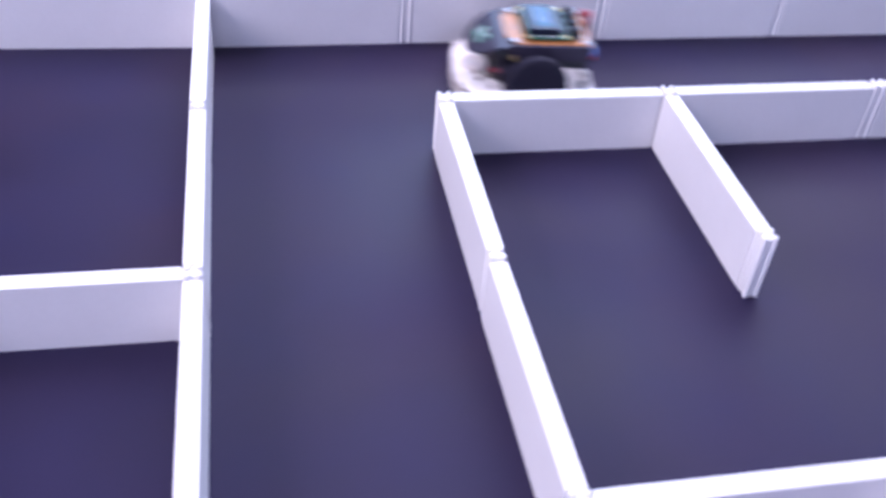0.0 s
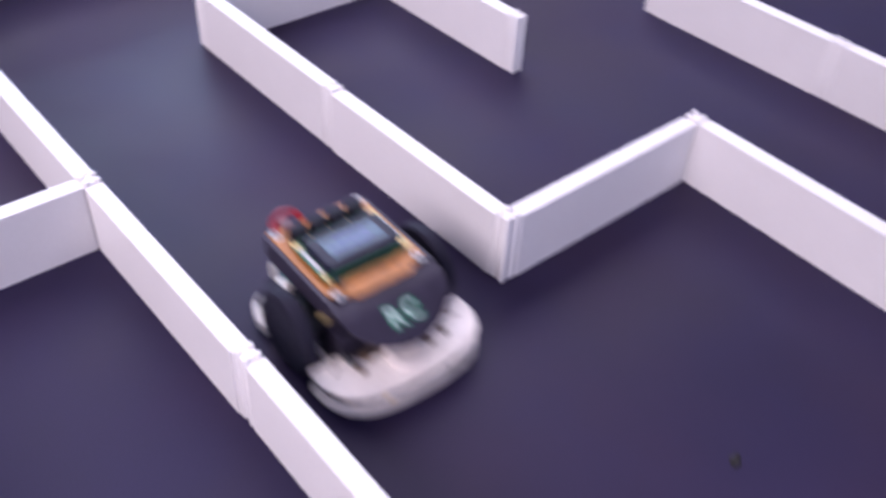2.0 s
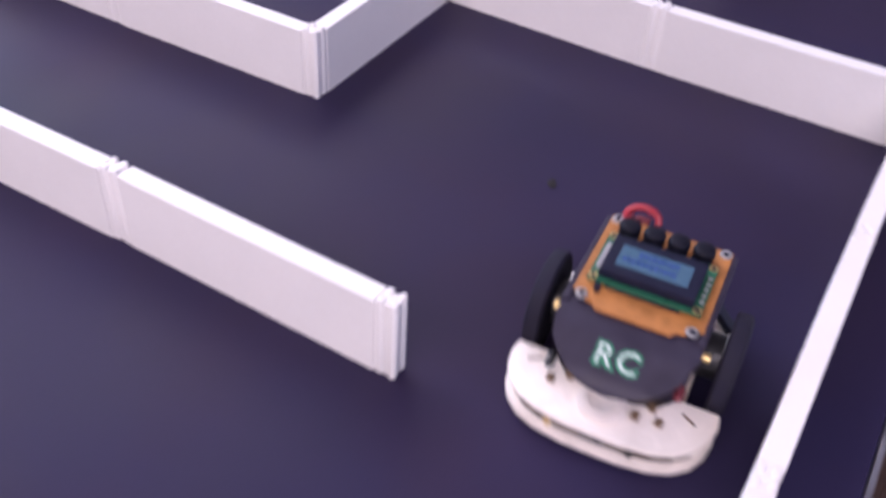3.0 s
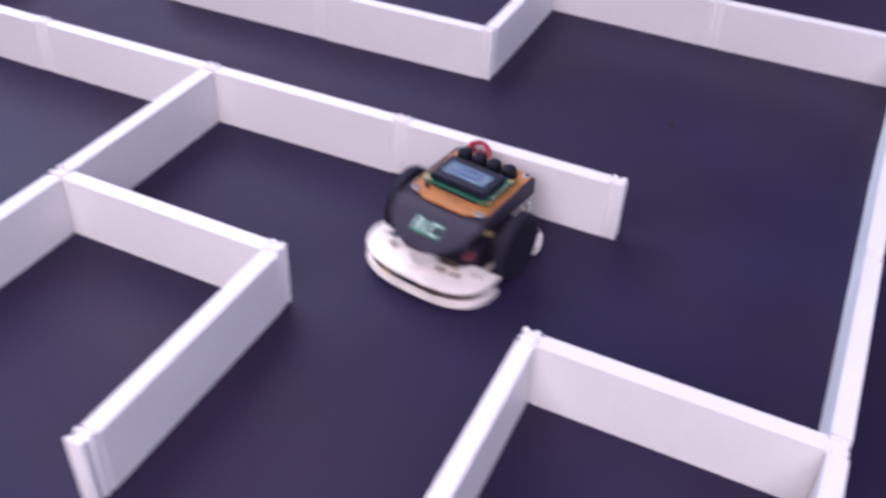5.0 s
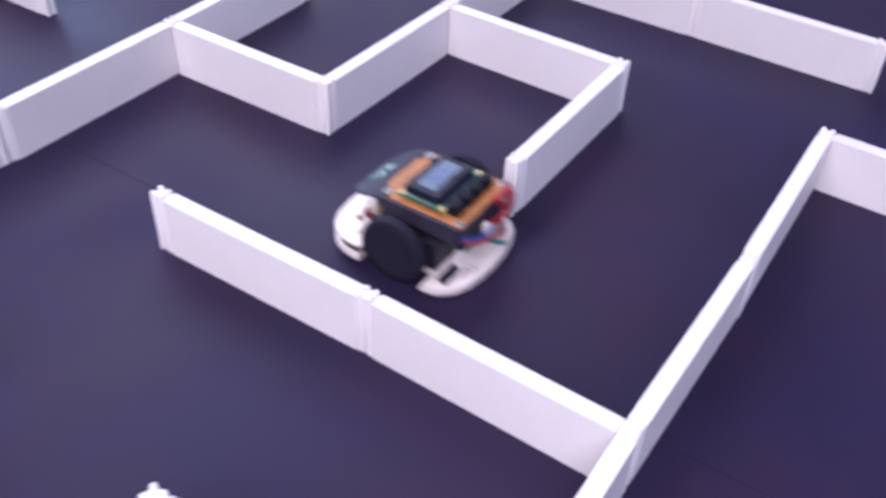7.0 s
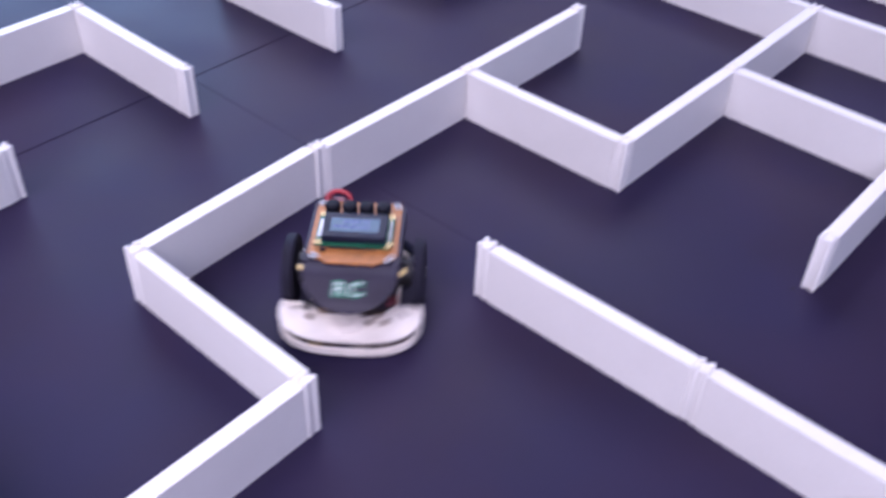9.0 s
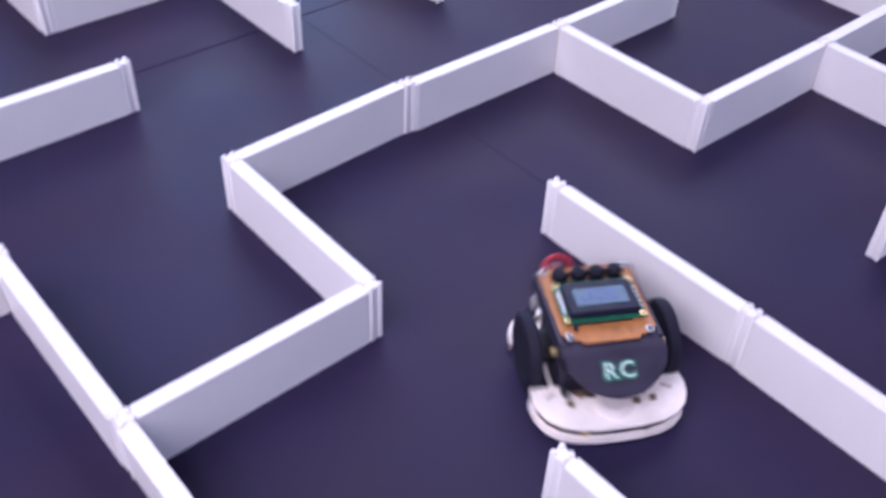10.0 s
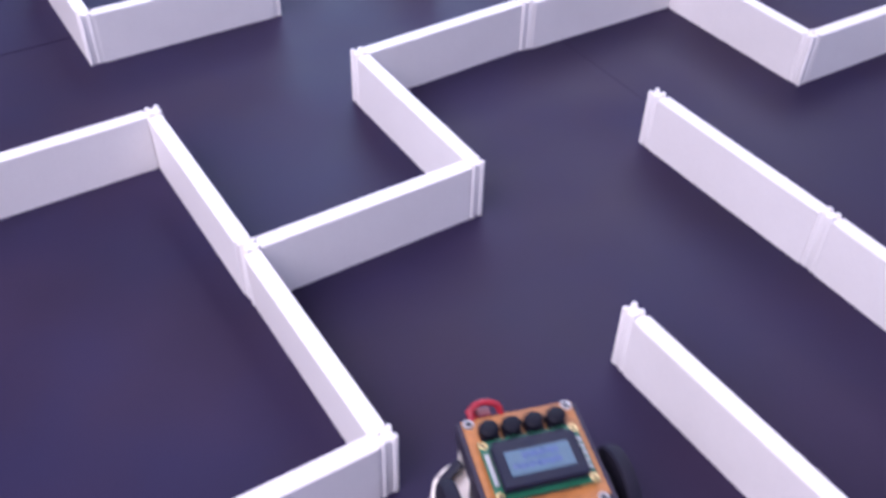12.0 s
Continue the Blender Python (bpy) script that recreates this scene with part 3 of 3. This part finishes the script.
    for s in (-1, 1):
        bm = box(bmesh.new(), -8 * S, 8 * S, -2.8 * S, 2.8 * S, -2.6 * S, 2.6 * S, 0.7 * S)
        bm.transform(pose(s * 37 * S, -40 * S, 16.2 * S, 0, s * 35, s * 21))
        part("rear_sensor", bm, BEZEL, robot, "black rear sensor bar")
    wheels = []
    for s in (-1, 1):
        turn = pose(0, 0, 0, 0, 90 * s)
        tyre = lathe(bmesh.new(), [(15 * S, -2.6 * S), (24.4 * S, -2.6 * S), (25.8 * S, -1.5 * S), (25.8 * S, 3.6 * S), (25.0 * S, 5.2 * S), (22.6 * S, 6.0 * S), (18 * S, 6.2 * S), (16.8 * S, 5.6 * S), (15.5 * S, 5.4 * S)], turn, 40)
        wheel = new("wheel")
        wheel.parent = robot
        part("tyre", tyre, RUBBER, wheel, "black foam tyre", 35)
        rim = lathe(bmesh.new(), [(15.4 * S, -2.4 * S), (15.4 * S, 5.2 * S), (13.5 * S, 4.0 * S), (5 * S, 3.2 * S), (4.6 * S, 5.0 * S), (1.6 * S, 5.2 * S), (1.5 * S, 4.4 * S)], turn, 28)
        for k in range(5):
            a = 2 * math.pi * k / 5
            cylinder(rim, turn @ pose(9.4 * S * math.cos(a), 9.4 * S * math.sin(a), 3.6 * S), 1.5 * S, 1.6 * S, 8)
        part("rim", rim, ROBOT_BLACK, wheel, "black wheel rim", 35)
        wheel.matrix_basis = pose(s * WHEEL_X, 0, WHEEL_R)
        wheels.append(wheel)
    return robot, wheels


ROBOT, WHEELS = maze_robot()


# ---- parquet beside the platform, crumbs ----
def parquet():
    floor = bpy.data.objects["floor"]
    rng = random.Random(11)
    meshes = []
    for length in (0.30, 0.38, 0.46):
        meshes.append((length, finish("plank", box(bmesh.new(), -length / 2 + 0.0006, length / 2 - 0.0006, -0.0144, 0.0144, -0.004, 0, 0.0006), WOOD)))
    for row in range(22):
        y = EDGE_Y - 0.02 - 0.030 * row
        x = -0.3 + rng.uniform(0, 0.3)
        while x < 2.9:
            length, mesh = rng.choice(meshes)
            ob = new("plank", mesh)
            ob.parent = floor
            ob.matrix_basis = pose(x + length / 2, y, FLOOR_Z)
            x += length


def crumbs():
    rng = random.Random(3)
    for x, y, size, stretch, turn in ((1.265, -0.902, 0.0030, 1.5, 20), (0.708, -0.711, 0.0010, 2.0, -60), (1.439, -0.893, 0.0014, 1.3, 0)):
        bm = bmesh.new()
        bmesh.ops.create_icosphere(bm, subdivisions=2, radius=size)
        for v in bm.verts:
            v.co *= rng.uniform(0.65, 1.2)
            v.co.x *= stretch
            v.co.z *= 0.35
        ob = new("crumb", finish("crumb", bm, CRUMB))
        ob.matrix_basis = pose(x, y, 0.0005, 0, 0, turn)
        tagged(ob, "tiny dark crumb lying on the black board", "crumb", "crumbs")


crumbs()
parquet()

# ---- movement ----
DRIVE = [
    (0.0, 1.3520, -0.2620, 84.7),
    (0.1, 1.3110, -0.2640, 86.5),
    (0.2, 1.2750, -0.2650, 88.5),
    (0.3, 1.2440, -0.2667, 90.6),
    (0.4, 1.2030, -0.2700, 94.0),
    (0.5, 1.1695, -0.2757, 100.5),
    (0.6, 1.1680, -0.2694, 126.5),
    (0.8, 1.1699, -0.2788, 172.6),
    (1.0, 1.1673, -0.3348, 176.0),
    (1.2, 1.1692, -0.3944, 177.3),
    (1.5, 1.1663, -0.4872, 177.8),
    (1.8, 1.1649, -0.6213, 180.4),
    (2.0, 1.1663, -0.7032, 178.1),
    (2.2, 1.1648, -0.8074, 181.5),
    (2.3, 1.1642, -0.8420, 181.4),
    (2.5, 1.1536, -0.9480, 180.1),
    (2.7, 1.1518, -0.9972, 166.9),
    (3.0, 1.1500, -1.0000, 95.0),
    (3.2, 1.1200, -1.0000, 90.0),
    (3.55, 1.0100, -0.9960, 88.0),
    (3.7, 0.9960, -0.9920, 72.0),
    (3.95, 0.9930, -0.9820, 0.0),
    (4.3, 0.9995, -0.9106, -14.0),
    (4.5, 1.0091, -0.8709, -9.6),
    (4.7, 1.0130, -0.8250, 3.0),
    (4.8, 1.0142, -0.8059, 24.4),
    (4.9, 1.0140, -0.8062, 47.0),
    (5.0, 1.0113, -0.8069, 80.4),
    (5.2, 0.9832, -0.8084, 92.7),
    (5.5, 0.8698, -0.8149, 91.7),
    (5.8, 0.7955, -0.8142, 89.2),
    (6.0, 0.7293, -0.8127, 89.8),
    (6.2, 0.6828, -0.8128, 90.3),
    (6.5, 0.6591, -0.8127, 34.6),
    (6.7, 0.6593, -0.7827, -1.3),
    (7.0, 0.6530, -0.6900, 0.0),
    (7.4, 0.6500, -0.5400, 0.0),
    (7.6, 0.6500, -0.4720, 4.0),
    (7.95, 0.6500, -0.4580, 91.0),
    (8.3, 0.6266, -0.4585, 97.1),
    (8.5, 0.5550, -0.4666, 94.9),
    (8.7, 0.5100, -0.4740, 95.0),
    (8.8, 0.4749, -0.4729, 95.2),
    (9.0, 0.4691, -0.4725, 129.1),
    (9.3, 0.4738, -0.5049, 186.5),
    (9.5, 0.4777, -0.5395, 181.4),
    (9.8, 0.4656, -0.6153, 166.0),
    (9.9, 0.4605, -0.6400, 162.0),
    (9.9333, 0.4586, -0.6490, 160.5),
    (10.0, 0.4560, -0.6592, 149.5),
    (10.1, 0.4548, -0.6600, 125.0),
    (10.2, 0.4545, -0.6600, 100.1),
    (10.5, 0.3979, -0.6461, 75.4),
    (10.8, 0.3353, -0.6284, 76.7),
    (11.0, 0.2805, -0.6158, 86.3),
    (11.3, 0.2778, -0.6187, 159.0),
    (11.5, 0.2671, -0.6658, 166.0),
    (11.8, 0.2455, -0.7520, 167.9),
    (12.0, 0.2347, -0.7905, 162.5),
]


def drive(t):
    for a, b in zip(DRIVE, DRIVE[1:]):
        if t <= b[0]:
            s = (t - a[0]) / (b[0] - a[0])
            return [u + (v - u) * s for u, v in zip(a[1:], b[1:])]
    return list(DRIVE[-1][1:])


def motions():
    walk(ROBOT, [(t, pose(x, y, 0, 0, 0, h)) for t, x, y, h in DRIVE])
    for wheel, side in zip(WHEELS, (-1, 1)):
        rows, angle, last = [], 0.0, drive(0)
        for k in range(0, 361):
            x, y, h = drive(k / FPS)
            mid = radians((h + last[2]) / 2)
            ahead = -(x - last[0]) * math.sin(mid) + (y - last[1]) * math.cos(mid)
            turn = radians(h - last[2])
            angle -= math.degrees((ahead + side * WHEEL_X * turn) / WHEEL_R)
            last = (x, y, h)
            rows.append((k / FPS, pose(side * WHEEL_X, 0, WHEEL_R, angle % 360)))
        walk(wheel, rows)


motions()
